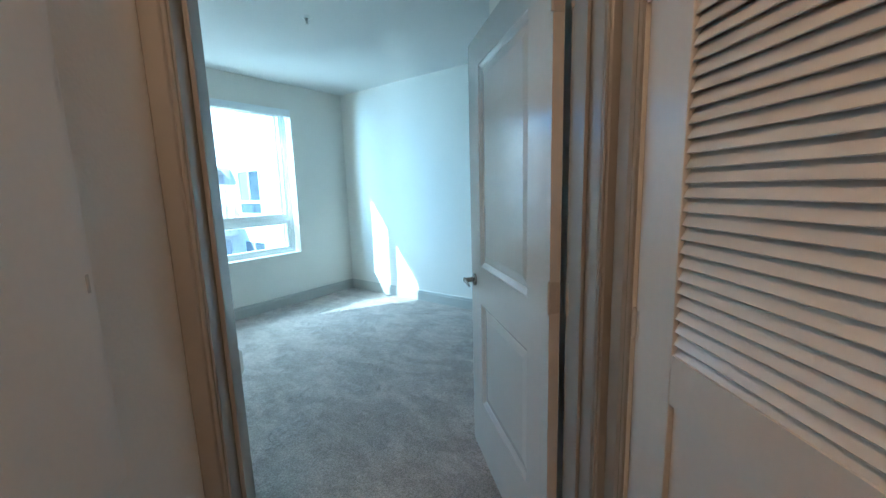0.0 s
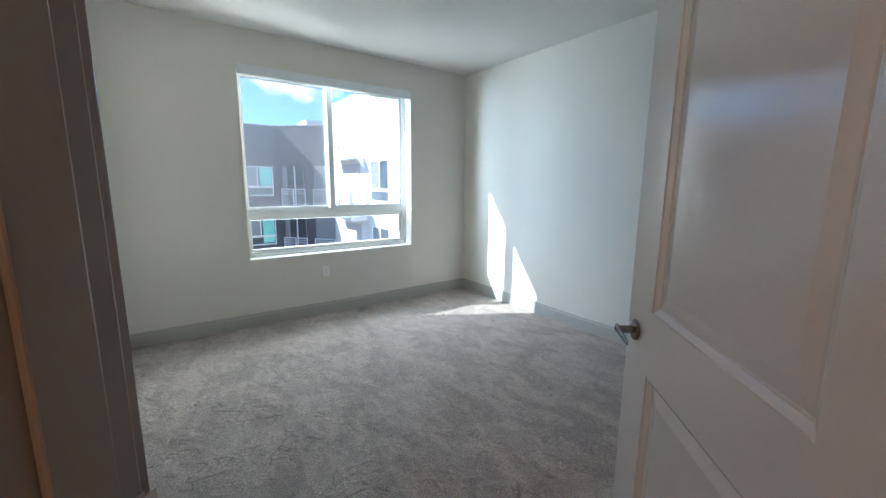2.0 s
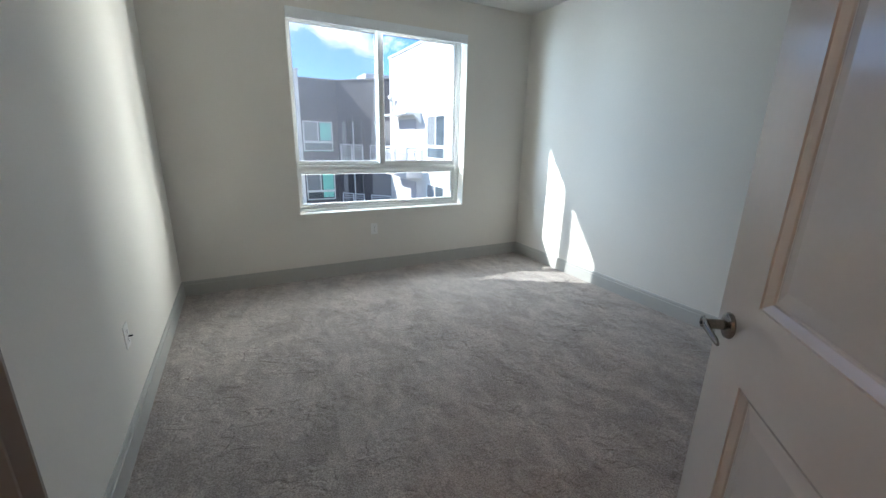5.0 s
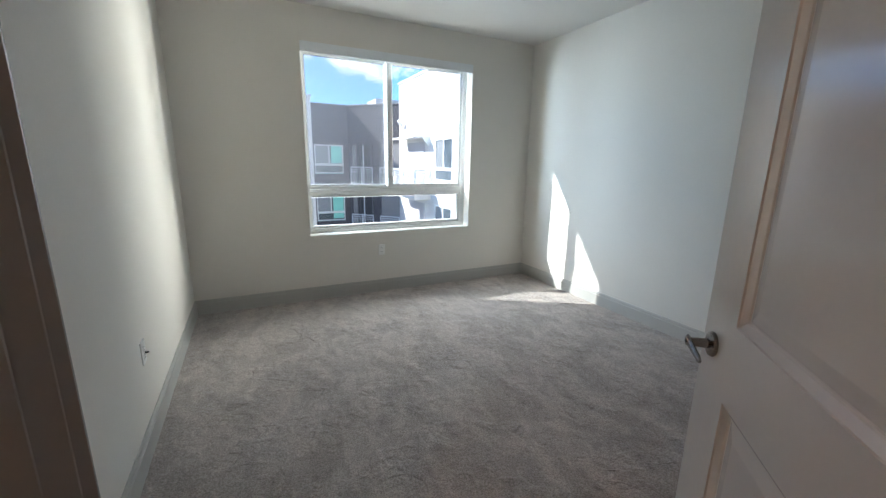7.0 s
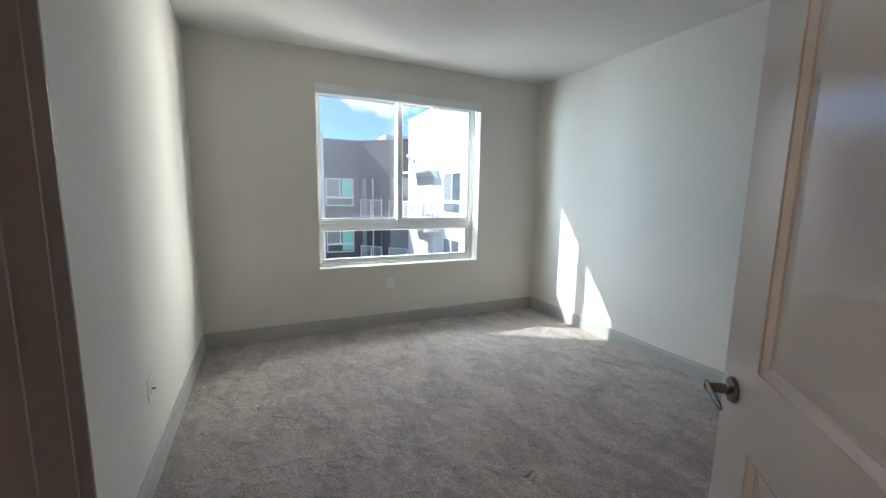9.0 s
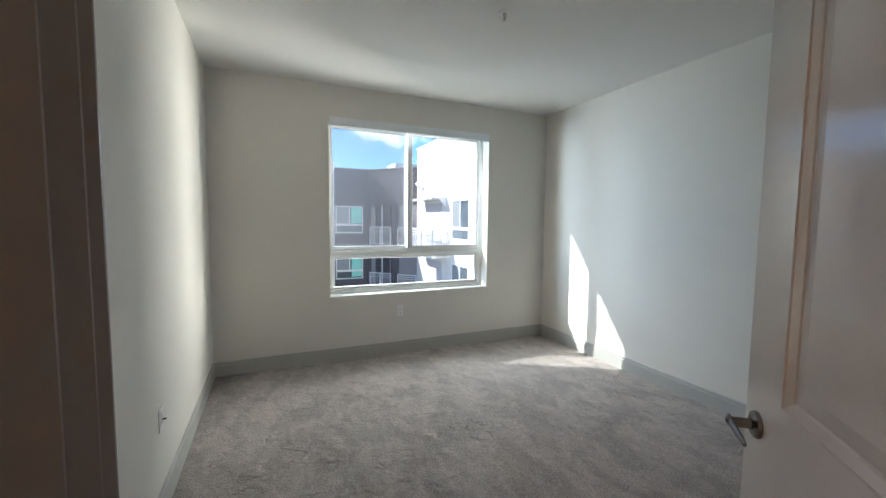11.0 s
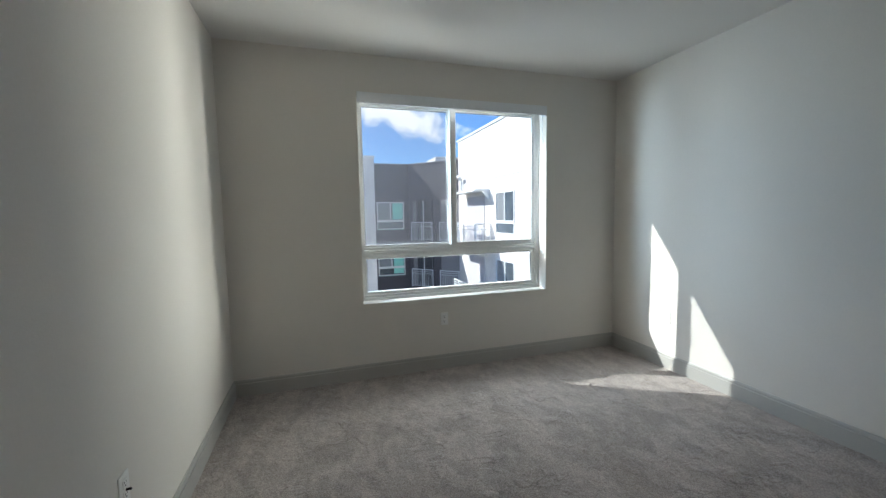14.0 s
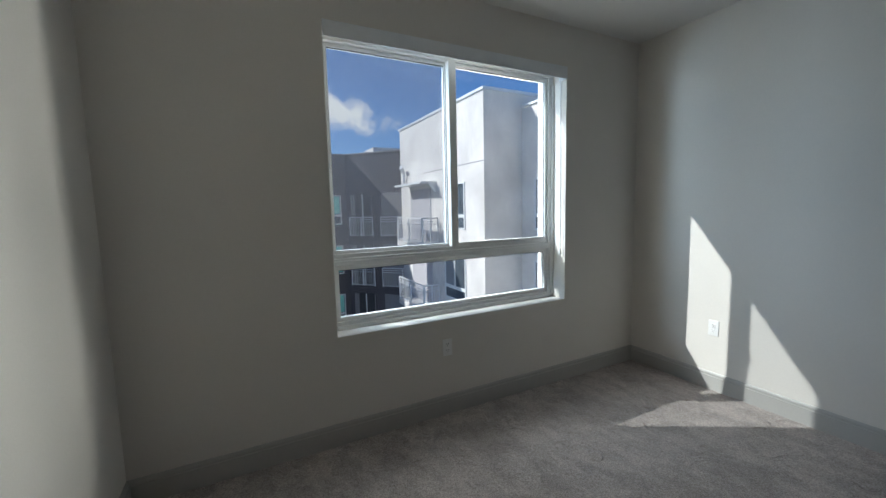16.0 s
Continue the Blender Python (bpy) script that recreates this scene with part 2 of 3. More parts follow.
def mesh_screen():
    """Fine fibreglass insect screen: threads too small to model, part of the light goes through."""
    m = bpy.data.materials.new("insect_screen")
    m.use_nodes = True
    n, l = m.node_tree.nodes, m.node_tree.links
    p = n["Principled BSDF"]
    p.inputs["Base Color"].default_value = (0.30, 0.30, 0.31, 1)
    p.inputs["Roughness"].default_value = 0.8
    through_light, thread = n.new("ShaderNodeBsdfTranslucent"), n.new("ShaderNodeMixShader")
    through_light.inputs["Color"].default_value = (0.088, 0.085, 0.092, 1)
    l.new(p.outputs[0], thread.inputs[1])
    l.new(through_light.outputs[0], thread.inputs[2])
    tr, mx = n.new("ShaderNodeBsdfTransparent"), n.new("ShaderNodeMixShader")
    mx.inputs[0].default_value = 0.36
    l.new(tr.outputs[0], mx.inputs[1])
    l.new(thread.outputs[0], mx.inputs[2])
    l.new(mx.outputs[0], n["Material Output"].inputs["Surface"])
    return m


CARPET = carpet_mat()
GLASS = glass_mat("window_glass", (0.975, 0.985, 0.98))
SCREEN = mesh_screen()
# grey-blue base colour paints part of the sky's reflection into the panes
FARGLASS = mat("far_window_glass", (0.09, 0.11, 0.13), 0.06, grain=2, var=0.2, big=0.7, bigvar=0.3, spec=0.8)
FARBLIND = mat("far_blind", (0.26, 0.27, 0.285), 0.25, grain=8, var=0.05, big=0.8, bigvar=0.1)
# near-black colour standing in for the shade inside unlit far rooms
FARDARK = mat("far_interior_shade", (0.05, 0.05, 0.055), 0.8, grain=3, var=0.2)


# ---------------------------------------------------------------- mesh helpers
def box(bm, x0, x1, y0, y1, z0, z1):
    vs = [bm.verts.new(v) for v in ((x0, y0, z0), (x1, y0, z0), (x1, y1, z0), (x0, y1, z0), (x0, y0, z1), (x1, y0, z1), (x1, y1, z1), (x0, y1, z1))]
    for f in ((3, 2, 1, 0), (4, 5, 6, 7), (0, 1, 5, 4), (1, 2, 6, 5), (2, 3, 7, 6), (3, 0, 4, 7)):
        bm.faces.new([vs[i] for i in f])
    return vs


def soft_box(x0, x1, y0, y1, z0, z1, r=0.002, seg=2):
    bm = bmesh.new()
    box(bm, x0, x1, y0, y1, z0, z1)
    bmesh.ops.bevel(bm, geom=bm.edges[:], offset=r, segments=seg, profile=0.5, affect="EDGES")
    return bm


def boxes(*bs):
    bm = bmesh.new()
    for b in bs:
        box(bm, *b)
    return bm


def prism(profile, x0, x1, axis="x"):
    """A profile of (a, b) pairs drawn out along an axis: x: (y, z); y: (x, z); z: (x, y)."""
    bm = bmesh.new()
    put = {"x": lambda t, a, b: (t, a, b), "y": lambda t, a, b: (a, t, b), "z": lambda t, a, b: (a, b, t)}[axis]
    r0 = [bm.verts.new(put(x0, a, b)) for a, b in profile]
    r1 = [bm.verts.new(put(x1, a, b)) for a, b in profile]
    k = len(profile)
    for i in range(k):
        bm.faces.new((r0[i], r0[(i + 1) % k], r1[(i + 1) % k], r1[i]))
    bm.faces.new(r0[::-1])
    bm.faces.new(r1)
    bmesh.ops.recalc_face_normals(bm, faces=bm.faces[:])
    return bm


def tube(bm, a, b, r, n=12):
    a, b = Vector(a), Vector(b)
    m = Matrix.Translation((a + b) / 2) @ (b - a).to_track_quat("Z", "Y").to_matrix().to_4x4()
    bmesh.ops.create_cone(bm, cap_ends=True, segments=n, radius1=r, radius2=r, depth=(b - a).length, matrix=m)


def lathe(bm, profile, n=24, m=Matrix()):
    """Turns (radius, height) pairs about z."""
    rings = [[bm.verts.new(m @ Vector((r * math.cos(2 * math.pi * i / n), r * math.sin(2 * math.pi * i / n), h))) for i in range(n)] for r, h in profile]
    for p, q in zip(rings, rings[1:]):
        for i in range(n):
            bm.faces.new((p[i], p[(i + 1) % n], q[(i + 1) % n], q[i]))
    bm.faces.new(rings[0][::-1])
    bm.faces.new(rings[-1])
    bmesh.ops.recalc_face_normals(bm, faces=bm.faces[:])


def mesh_of(name, bm, material, smooth=False):
    me = bpy.data.meshes.new(name)
    bmesh.ops.recalc_face_normals(bm, faces=bm.faces[:])
    bm.to_mesh(me)
    bm.free()
    me.materials.append(material)
    if smooth:
        for f in me.polygons:
            f.use_smooth = True
        me.set_sharp_from_angle(angle=radians(38))
    return me


def thing(name, bm, material, label, category, kind="", group="", m=None, smooth=False):
    ob = new(name, mesh_of(name, bm, material, smooth) if bm else None)
    if m is not None:
        ob.matrix_world = m
    return tagged(ob, label, category, group, kind)


def part(name, bm, material, parent, label="", smooth=False, m=None):
    """One mesh under a thing or a part; it is drawn in its parent's frame."""
    ob = new(name, mesh_of(name, bm, material, smooth))
    ob.parent = parent
    if m is not None:
        ob.matrix_local = m
    return tagged(ob, label)


# ---------------------------------------------------------------- bedroom shell
OX0, OX1, OZ0, OZ1, WT = 1.037, 2.838, 0.658, 2.446, 0.318      # window opening; thickness of the outer wall

thing("wall_north", boxes((-0.15, OX0, 0, 0.26, -0.1, 3.0), (-0.15, OX0 - 0.085, 0.26, WT, -0.1, 3.0), (OX1, W + 0.15, 0, WT, -0.1, 3.0), (OX0, OX1, 0, 0.26, -0.1, OZ0), (OX0 - 0.085, OX1, 0.26, WT, -0.1, OZ0), (OX0, OX1, 0, 0.26, OZ1, 3.0), (OX0 - 0.085, OX1, 0.26, WT, 2.4225, 3.0)), WALL,
      "off-white painted bedroom wall with a wide window opening", "wall", "structure")
thing("wall_west", boxes((-0.15, 0, -3.31, 0, -0.1, 3.0)), WALL, "off-white painted bedroom side wall with an outlet", "wall", "structure")
thing("wall_east", boxes((W, W + 0.15, E_S - 0.15, 0, -0.1, 3.0)), WALL, "off-white painted bedroom wall with a sun patch", "wall", "structure")
thing("wall_south", boxes((1.70, W, E_S - 0.15, E_S, -0.1, 3.0)), WALL, "plain off-white painted bedroom wall", "wall", "structure")
JL, JR, DH = -0.941, 0.038, 2.145
thing("wall_doorway", boxes((-1.36, JL, -0.115, 0.035, -0.1, 3.0), (JR, 1.16, -0.115, 0.035, -0.1, 3.0), (JL, JR, -0.115, 0.035, DH, 3.0)), WALL,
      "off-white painted wall set at an angle, with the bedroom doorway", "wall", "structure", m=DOOR)
thing("wall_behind_door", boxes((0.125, 1.16, 0.036, 1.10, -0.1, 3.0)), WALL, "plain off-white wall behind the open door", "wall", "structure", m=DOOR)
thing("ceiling", boxes((-0.5, W + 0.3, E_S - 0.3, 0.2, HEIGHT, HEIGHT + 0.12)), CEIL, "smooth white painted bedroom ceiling", "ceiling", "structure")


def carpet():
    nx, ny, x0, x1, y0, y1 = 310, 330, -4.2, W + 0.02, -8.4, 0.02
    co = []
    for j in range(ny + 1):
        for i in range(nx + 1):
            x, y = x0 + (x1 - x0) * i / nx, y0 + (y1 - y0) * j / ny
            h = 0.004 * noise.noise((x * 14, y * 14, 0)) + 0.003 * noise.noise((x * 5, y * 5, 3.0)) + 0.0012 * noise.noise((x * 33, y * 33, 7.0))
            co.append((x, y, h - 0.004))
    back = DOOR.inverted()

    def inside(i, j):
        x, y = x0 + (x1 - x0) * (i + 0.5) / nx, y0 + (y1 - y0) * (j + 0.5) / ny
        p = back @ Vector((x, y, 0))
        room = x > -0.06 and y > E_S - 0.06 and p.y > -0.08
        hall = -3.70 < p.y <= -0.05 and ((-0.98 < p.x < HR + 0.80) or (p.y < -0.84 and -3.16 < p.x < HR + 0.80))
        return room or hall

    fs = [(j * (nx + 1) + i, j * (nx + 1) + i + 1, (j + 1) * (nx + 1) + i + 1, (j + 1) * (nx + 1) + i) for j in range(ny) for i in range(nx) if inside(i, j)]
    me = bpy.data.meshes.new("floor")
    me.from_pydata(co, [], fs)
    me.materials.append(CARPET)
    for f in me.polygons:
        f.use_smooth = True
    return tagged(new("floor", me), "light greige cut-pile carpet with brushed footprints", "floor", kind="structure")


carpet()

# ---------------------------------------------------------------- baseboards
BT, BH = 0.015, 0.130
BB = [(0, -0.02), (-BT, -0.02), (-BT, BH - 0.030), (-BT + 0.0045, BH - 0.0275), (-BT + 0.0045, BH - 0.012), (-BT + 0.007, BH - 0.005), (-BT + 0.010, BH), (0, BH)]
thing("baseboard_north", prism(BB, 0, W), BASE, "grey painted baseboard with an eased top", "baseboard", "structure")
thing("baseboard_east", prism([(W + a, b) for a, b in BB], E_S, -BT, "y"), BASE, "grey painted baseboard with an eased top", "baseboard", "structure")
thing("baseboard_west", prism([(-a, b) for a, b in BB], -3.22, -BT, "y"), BASE, "grey painted baseboard with an eased top", "baseboard", "structure")
thing("baseboard_south", prism([(E_S - a, b) for a, b in BB], 1.83, W - BT), BASE, "grey painted baseboard with an eased top", "baseboard", "structure")
thing("baseboard_doorway", prism([(0.035 - a, b) for a, b in BB], -1.31, -0.965), BASE, "short grey painted baseboard beside the doorway", "baseboard", "structure", m=DOOR)

# ---------------------------------------------------------------- window
FY0, FY1 = 0.14, 0.225


def sash_ring(x0, x1, z0, z1, w, y0, y1, r=0.003):
    bm = bmesh.new()
    for b in ((x0, x0 + w, y0, y1, z0, z1), (x1 - w, x1, y0, y1, z0, z1), (x0 + w, x1 - w, y0, y1, z0, z0 + w), (x0 + w, x1 - w, y0, y1, z1 - w, z1)):
        box(bm, *b)
    return bm


def window():
    w = thing("window_1", None, None, "white vinyl slider window over a fixed lower pane", "window", "structure")
    zr0, zr1, xm0, xm1 = 1.062, 1.135, 1.890, 1.948
    fr = part("window_frame", boxes((OX0, OX0 + 0.032, FY0, FY1, OZ0, OZ1), (OX1 - 0.05, OX1, FY0, FY1, OZ0, OZ1),
                                    (OX0 + 0.032, OX1 - 0.05, FY0, FY1, OZ0, OZ0 + 0.05), (OX0 + 0.032, OX1 - 0.05, FY0, FY1, 2.40, OZ1)), VINYL, w)
    part("track_lip", boxes((OX0 + 0.032, OX1 - 0.05, FY0 - 0.018, FY0 - 0.001, OZ0, OZ0 + 0.028), (OX1 - 0.022, OX1, FY0 - 0.012, FY0 - 0.001, OZ0 + 0.03, OZ1 - 0.1)), VINYL, fr)
    # the profile beyond FY1 is an unseen fin, added to block low sun
    part("transom_rail_sun_fin", prism([(FY0 - 0.012, zr0 + 0.004), (FY0 - 0.008, zr0), (FY1, zr0 - 0.004), (FY1 + 0.02, zr0 - 0.040), (FY1 + 0.085, zr0 - 0.050), (FY1 + 0.085, zr0 + 0.03), (FY1, zr0 + 0.03), (FY1, zr1), (FY0 + 0.012, zr1), (FY0 + 0.012, zr1 - 0.022), (FY0 - 0.006, zr1 - 0.026),
                                (FY0 - 0.006, zr0 + 0.034), (FY0 - 0.012, zr0 + 0.030)], OX0 + 0.032, OX1 - 0.05), VINYL, w)
    part("mullion", soft_box(xm0, xm1, FY0 - 0.010, FY1 + 0.01, zr1, 2.40, 0.004), VINYL, w)
    part("sash", sash_ring(OX0 + 0.034, xm0 + 0.012, zr1 + 0.002, 2.398, 0.020, FY0 + 0.035, FY1 - 0.012), VINYL, w)
    part("sash", sash_ring(xm1 - 0.012, OX1 - 0.052, zr1 + 0.002, 2.398, 0.022, FY0 + 0.012, FY0 + 0.05), VINYL, w)
    part("sash", sash_ring(OX0 + 0.034, OX1 - 0.052, OZ0 + 0.052, zr0 - 0.002, 0.024, FY0 + 0.012, FY0 + 0.05), VINYL, w)
    for x0, x1, z0, z1, y in ((OX0 + 0.053, xm0 - 0.007, zr1 + 0.021, 2.379, FY0 + 0.052), (xm1 + 0.009, OX1 - 0.073, zr1 + 0.023, 2.377, FY0 + 0.03), (OX0 + 0.057, OX1 - 0.075, OZ0 + 0.075, zr0 - 0.025, FY0 + 0.03)):
        p = part("pane", boxes((x0, x1, y, y + 0.005, z0, z1)), GLASS, w, "clear glass pane")
        part("gasket", boxes((x0, x1, y - 0.006, y - 0.001, z1 - 0.006, z1), (x0, x0 + 0.004, y - 0.006, y - 0.001, z0, z1 - 0.006), (x1 - 0.005, x1, y - 0.006, y - 0.001, z0, z1 - 0.006)), GASKET, p, "black glazing gasket")
    bm = bmesh.new()
    vs = [bm.verts.new(v) for v in ((OX0 + 0.04, FY1 + 0.004, zr1), (xm0 + 0.03, FY1 + 0.004, zr1), (xm0 + 0.03, FY1 + 0.004, 2.40), (OX0 + 0.04, FY1 + 0.004, 2.40))]
    bm.faces.new(vs)
    part("insect_screen", bm, SCREEN, w, "grey insect screen over the sliding half")
    part("sash_latch", soft_box(xm0 - 0.004, xm0 + 0.012, FY0 - 0.022, FY0 - 0.010, 1.72, 1.80, 0.003), VINYL, w, "small white sash latch")
    return w


window()
thing("window_sill", soft_box(OX0, OX1, 0.004, FY0 - 0.02, OZ0 - 0.02, OZ0 + 0.004, 0.002), mat("sill_paint", (0.80, 0.80, 0.785), 0.35, grain=40, var=0.012), "white painted drywall window sill", "window sill", "structure")


def blind():
    b = thing("vertical_blind_headrail", None, None, "pale vinyl blind valance across the window head, no vanes hung", "blind")
    part("valance", soft_box(OX0 + 0.002, OX1 - 0.002, -0.012, -0.002, 2.358, OZ1 - 0.001, 0.0015), BLIND, b)
    part("headrail", soft_box(OX0 + 0.004, OX1 - 0.004, 0.012, 0.052, 2.385, OZ1 - 0.004, 0.003), VINYL, b)
    part("return", soft_box(OX1 - 0.012, OX1 - 0.003, -0.002, 0.07, 2.358, OZ1 - 0.004, 0.001), BLIND, b)
    bm = bmesh.new()
    tube(bm, (OX1 - 0.030, 0.03, 2.39), (OX1 - 0.024, 0.03, 1.06), 0.0045, 8)
    part("wand", bm, VINYL, b, "long white tilt wand", smooth=True)
    bm = bmesh.new()
    lathe(bm, [(0.006, 0), (0.010, 0.006), (0.010, 0.035), (0.005, 0.05)], 12, Matrix.Translation((OX1 - 0.024, 0.03, 1.02)))
    part("wand_grip", bm, VINYL, b, smooth=True)
    bm = bmesh.new()
    tube(bm, (OX1 - 0.016, 0.045, 2.39), (OX1 - 0.014, 0.045, 1.18), 0.0015, 6)
    tube(bm, (OX1 - 0.012, 0.052, 2.39), (OX1 - 0.010, 0.052, 1.18), 0.0015, 6)
    part("cord", bm, VINYL, b)


blind()


# ---------------------------------------------------------------- outlets
def outlet(m, label, plug=False):
    o = thing("wall_outlet", None, None, label, "outlet", group="wall outlets", m=m)
    part("cover_plate", soft_box(-0.036, 0.036, -0.006, 0.0, -0.058, 0.058, 0.003), PLATE, o)
    for z in (0.021, -0.021):
        r = part("receptacle", soft_box(-0.0165, 0.0165, -0.0085, -0.0055, z - 0.0145, z + 0.0145, 0.002), PLATE, o)
        part("slot", boxes((-0.0075, -0.0055, -0.0090, -0.0084, z + 0.000, z + 0.009), (0.0050, 0.0070, -0.0090, -0.0084, z + 0.001, z + 0.008), (-0.0025, 0.0025, -0.0090, -0.0084, z - 0.010, z - 0.005)), SLOT, r)
    if plug:
        bm = soft_box(-0.004, 0.004, -0.026, -0.0085, -0.006, 0.0, 0.001)
        part("toggle", bm, SLOT, o, "small black protruding tab")
    return o


outlet(pose(1.766, 0, 0.464), "white duplex outlet under the window")
outlet(pose(W, -0.688, 0.470, 0, 0, -90), "white duplex outlet on the sunlit wall")
outlet(pose(0, -1.770, 0.467, 0, 0, 90), "white wall plate with a small black tab", True)


def sprinkler():
    s = thing("fire_sprinkler", None, None, "chrome pendent fire sprinkler with a white escutcheon", "sprinkler", m=pose(1.880, -1.804, HEIGHT))
    bm = bmesh.new()
    lathe(bm, [(0.040, 0.0), (0.040, -0.002), (0.030, -0.008), (0.017, -0.010), (0.015, 0.0)], 28)
    part("escutcheon", bm, PLATE, s, smooth=True)
    bm = bmesh.new()
    tube(bm, (0, 0, -0.002), (0, 0, -0.022), 0.009, 12)
    tube(bm, (0.010, 0, -0.020), (0.004, 0, -0.046), 0.0022, 6)
    tube(bm, (-0.010, 0, -0.020), (-0.004, 0, -0.046), 0.0022, 6)
    tube(bm, (0, 0, -0.022), (0, 0, -0.044), 0.0025, 8)
    part("frame", bm, STRIKE, s, smooth=True)
    bm = bmesh.new()
    lathe(bm, [(0.004, -0.044), (0.014, -0.047), (0.014, -0.049), (0.003, -0.050)], 16)
    part("deflector", bm, STRIKE, s, smooth=True)


sprinkler()

# ---------------------------------------------------------------- doorway: jamb, stops, casings (in the doorway's frame)
frame_1 = thing("door_frame_1", None, None, "satin off-white door frame with moulded casings", "door frame", "structure", m=DOOR)
JX0, JX1 = -0.916, 0.013
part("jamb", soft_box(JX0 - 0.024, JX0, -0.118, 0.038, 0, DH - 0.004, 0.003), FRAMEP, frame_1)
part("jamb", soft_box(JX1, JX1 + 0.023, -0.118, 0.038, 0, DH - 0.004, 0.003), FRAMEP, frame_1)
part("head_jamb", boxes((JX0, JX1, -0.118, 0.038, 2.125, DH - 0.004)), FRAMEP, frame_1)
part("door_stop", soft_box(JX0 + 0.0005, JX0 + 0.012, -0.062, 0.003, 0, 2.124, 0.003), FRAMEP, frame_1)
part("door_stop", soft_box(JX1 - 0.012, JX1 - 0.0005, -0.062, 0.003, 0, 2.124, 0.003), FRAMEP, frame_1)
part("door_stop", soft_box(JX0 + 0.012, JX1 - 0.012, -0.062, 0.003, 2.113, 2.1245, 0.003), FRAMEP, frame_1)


def casing_profile(x_in, x_out, y, d):
    """Moulded casing seen in plan: thin rounded bead inside, thicker outside. d: way out of the wall."""
    s = 1 if x_out > x_in else -1
    wdt = abs(x_out - x_in)
    pts = [(0, 0), (0, 0.009), (0.002, 0.0115), (0.006, 0.0120), (0.008, 0.0105), (0.0105, 0.0145), (0.0125, 0.0160), (wdt - 0.0005, 0.0168), (wdt, 0.0160), (wdt, 0)]
    return [(x_in + s * a, y + d * b) for a, b in pts if a <= wdt + 1e-6]


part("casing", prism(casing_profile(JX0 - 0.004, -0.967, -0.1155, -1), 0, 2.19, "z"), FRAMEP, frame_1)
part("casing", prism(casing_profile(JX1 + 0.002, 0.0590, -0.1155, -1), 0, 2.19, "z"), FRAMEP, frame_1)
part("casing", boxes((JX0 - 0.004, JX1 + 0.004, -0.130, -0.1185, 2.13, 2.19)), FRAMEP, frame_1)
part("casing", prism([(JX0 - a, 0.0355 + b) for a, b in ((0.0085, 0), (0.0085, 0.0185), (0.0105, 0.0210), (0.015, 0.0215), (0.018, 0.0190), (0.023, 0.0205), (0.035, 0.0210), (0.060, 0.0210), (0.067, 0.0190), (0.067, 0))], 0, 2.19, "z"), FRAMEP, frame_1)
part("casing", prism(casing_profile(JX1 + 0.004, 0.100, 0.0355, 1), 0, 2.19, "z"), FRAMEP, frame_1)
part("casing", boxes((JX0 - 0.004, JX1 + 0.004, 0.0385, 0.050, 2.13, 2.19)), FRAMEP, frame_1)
strike = part("strike_plate", boxes((JX0 + 0.0005, JX0 + 0.002, 0.0035, 0.038, 0.955, 1.030), (JX0 - 0.001, JX0 + 0.002, 0.038, 0.054, 0.962, 1.022)), STRIKE, frame_1, "brushed metal strike plate")
part("strike_hole", boxes((JX0 + 0.0022, JX0 + 0.0027, 0.012, 0.028, 0.976, 1.008)), SLOT, strike)
for z in (0.20, 1.088, 1.95):
    part("hinge_leaf", boxes((JX1 - 0.002, JX1 - 0.0005, 0.002, 0.038, z - 0.05, z + 0.05)), BRASS, frame_1)


# ---------------------------------------------------------------- the open bedroom door
PROFILE = [(0.0, 0.0), (0.0015, -0.0040), (0.004, -0.0050), (0.019, -0.0120), (0.0215, -0.0155), (0.025, -0.0160), (0.030, -0.0145), (0.062, -0.0085)]


def panel_face(bm, x0, x1, z0, z1, y, out):
    """A moulded panel sunk into a face at y; out is the side that it faces."""
    rings = [[bm.verts.new(v) for v in ((x0 + i, y + out * d, z0 + i), (x1 - i, y + out * d, z0 + i), (x1 - i, y + out * d, z1 - i), (x0 + i, y + out * d, z1 - i))] for i, d in PROFILE]
    for a, b in zip(rings, rings[1:]):
        for i in range(4):
            bm.faces.new((a[i], a[(i + 1) % 4], b[(i + 1) % 4], b[i]))
    bm.faces.new(rings[-1])


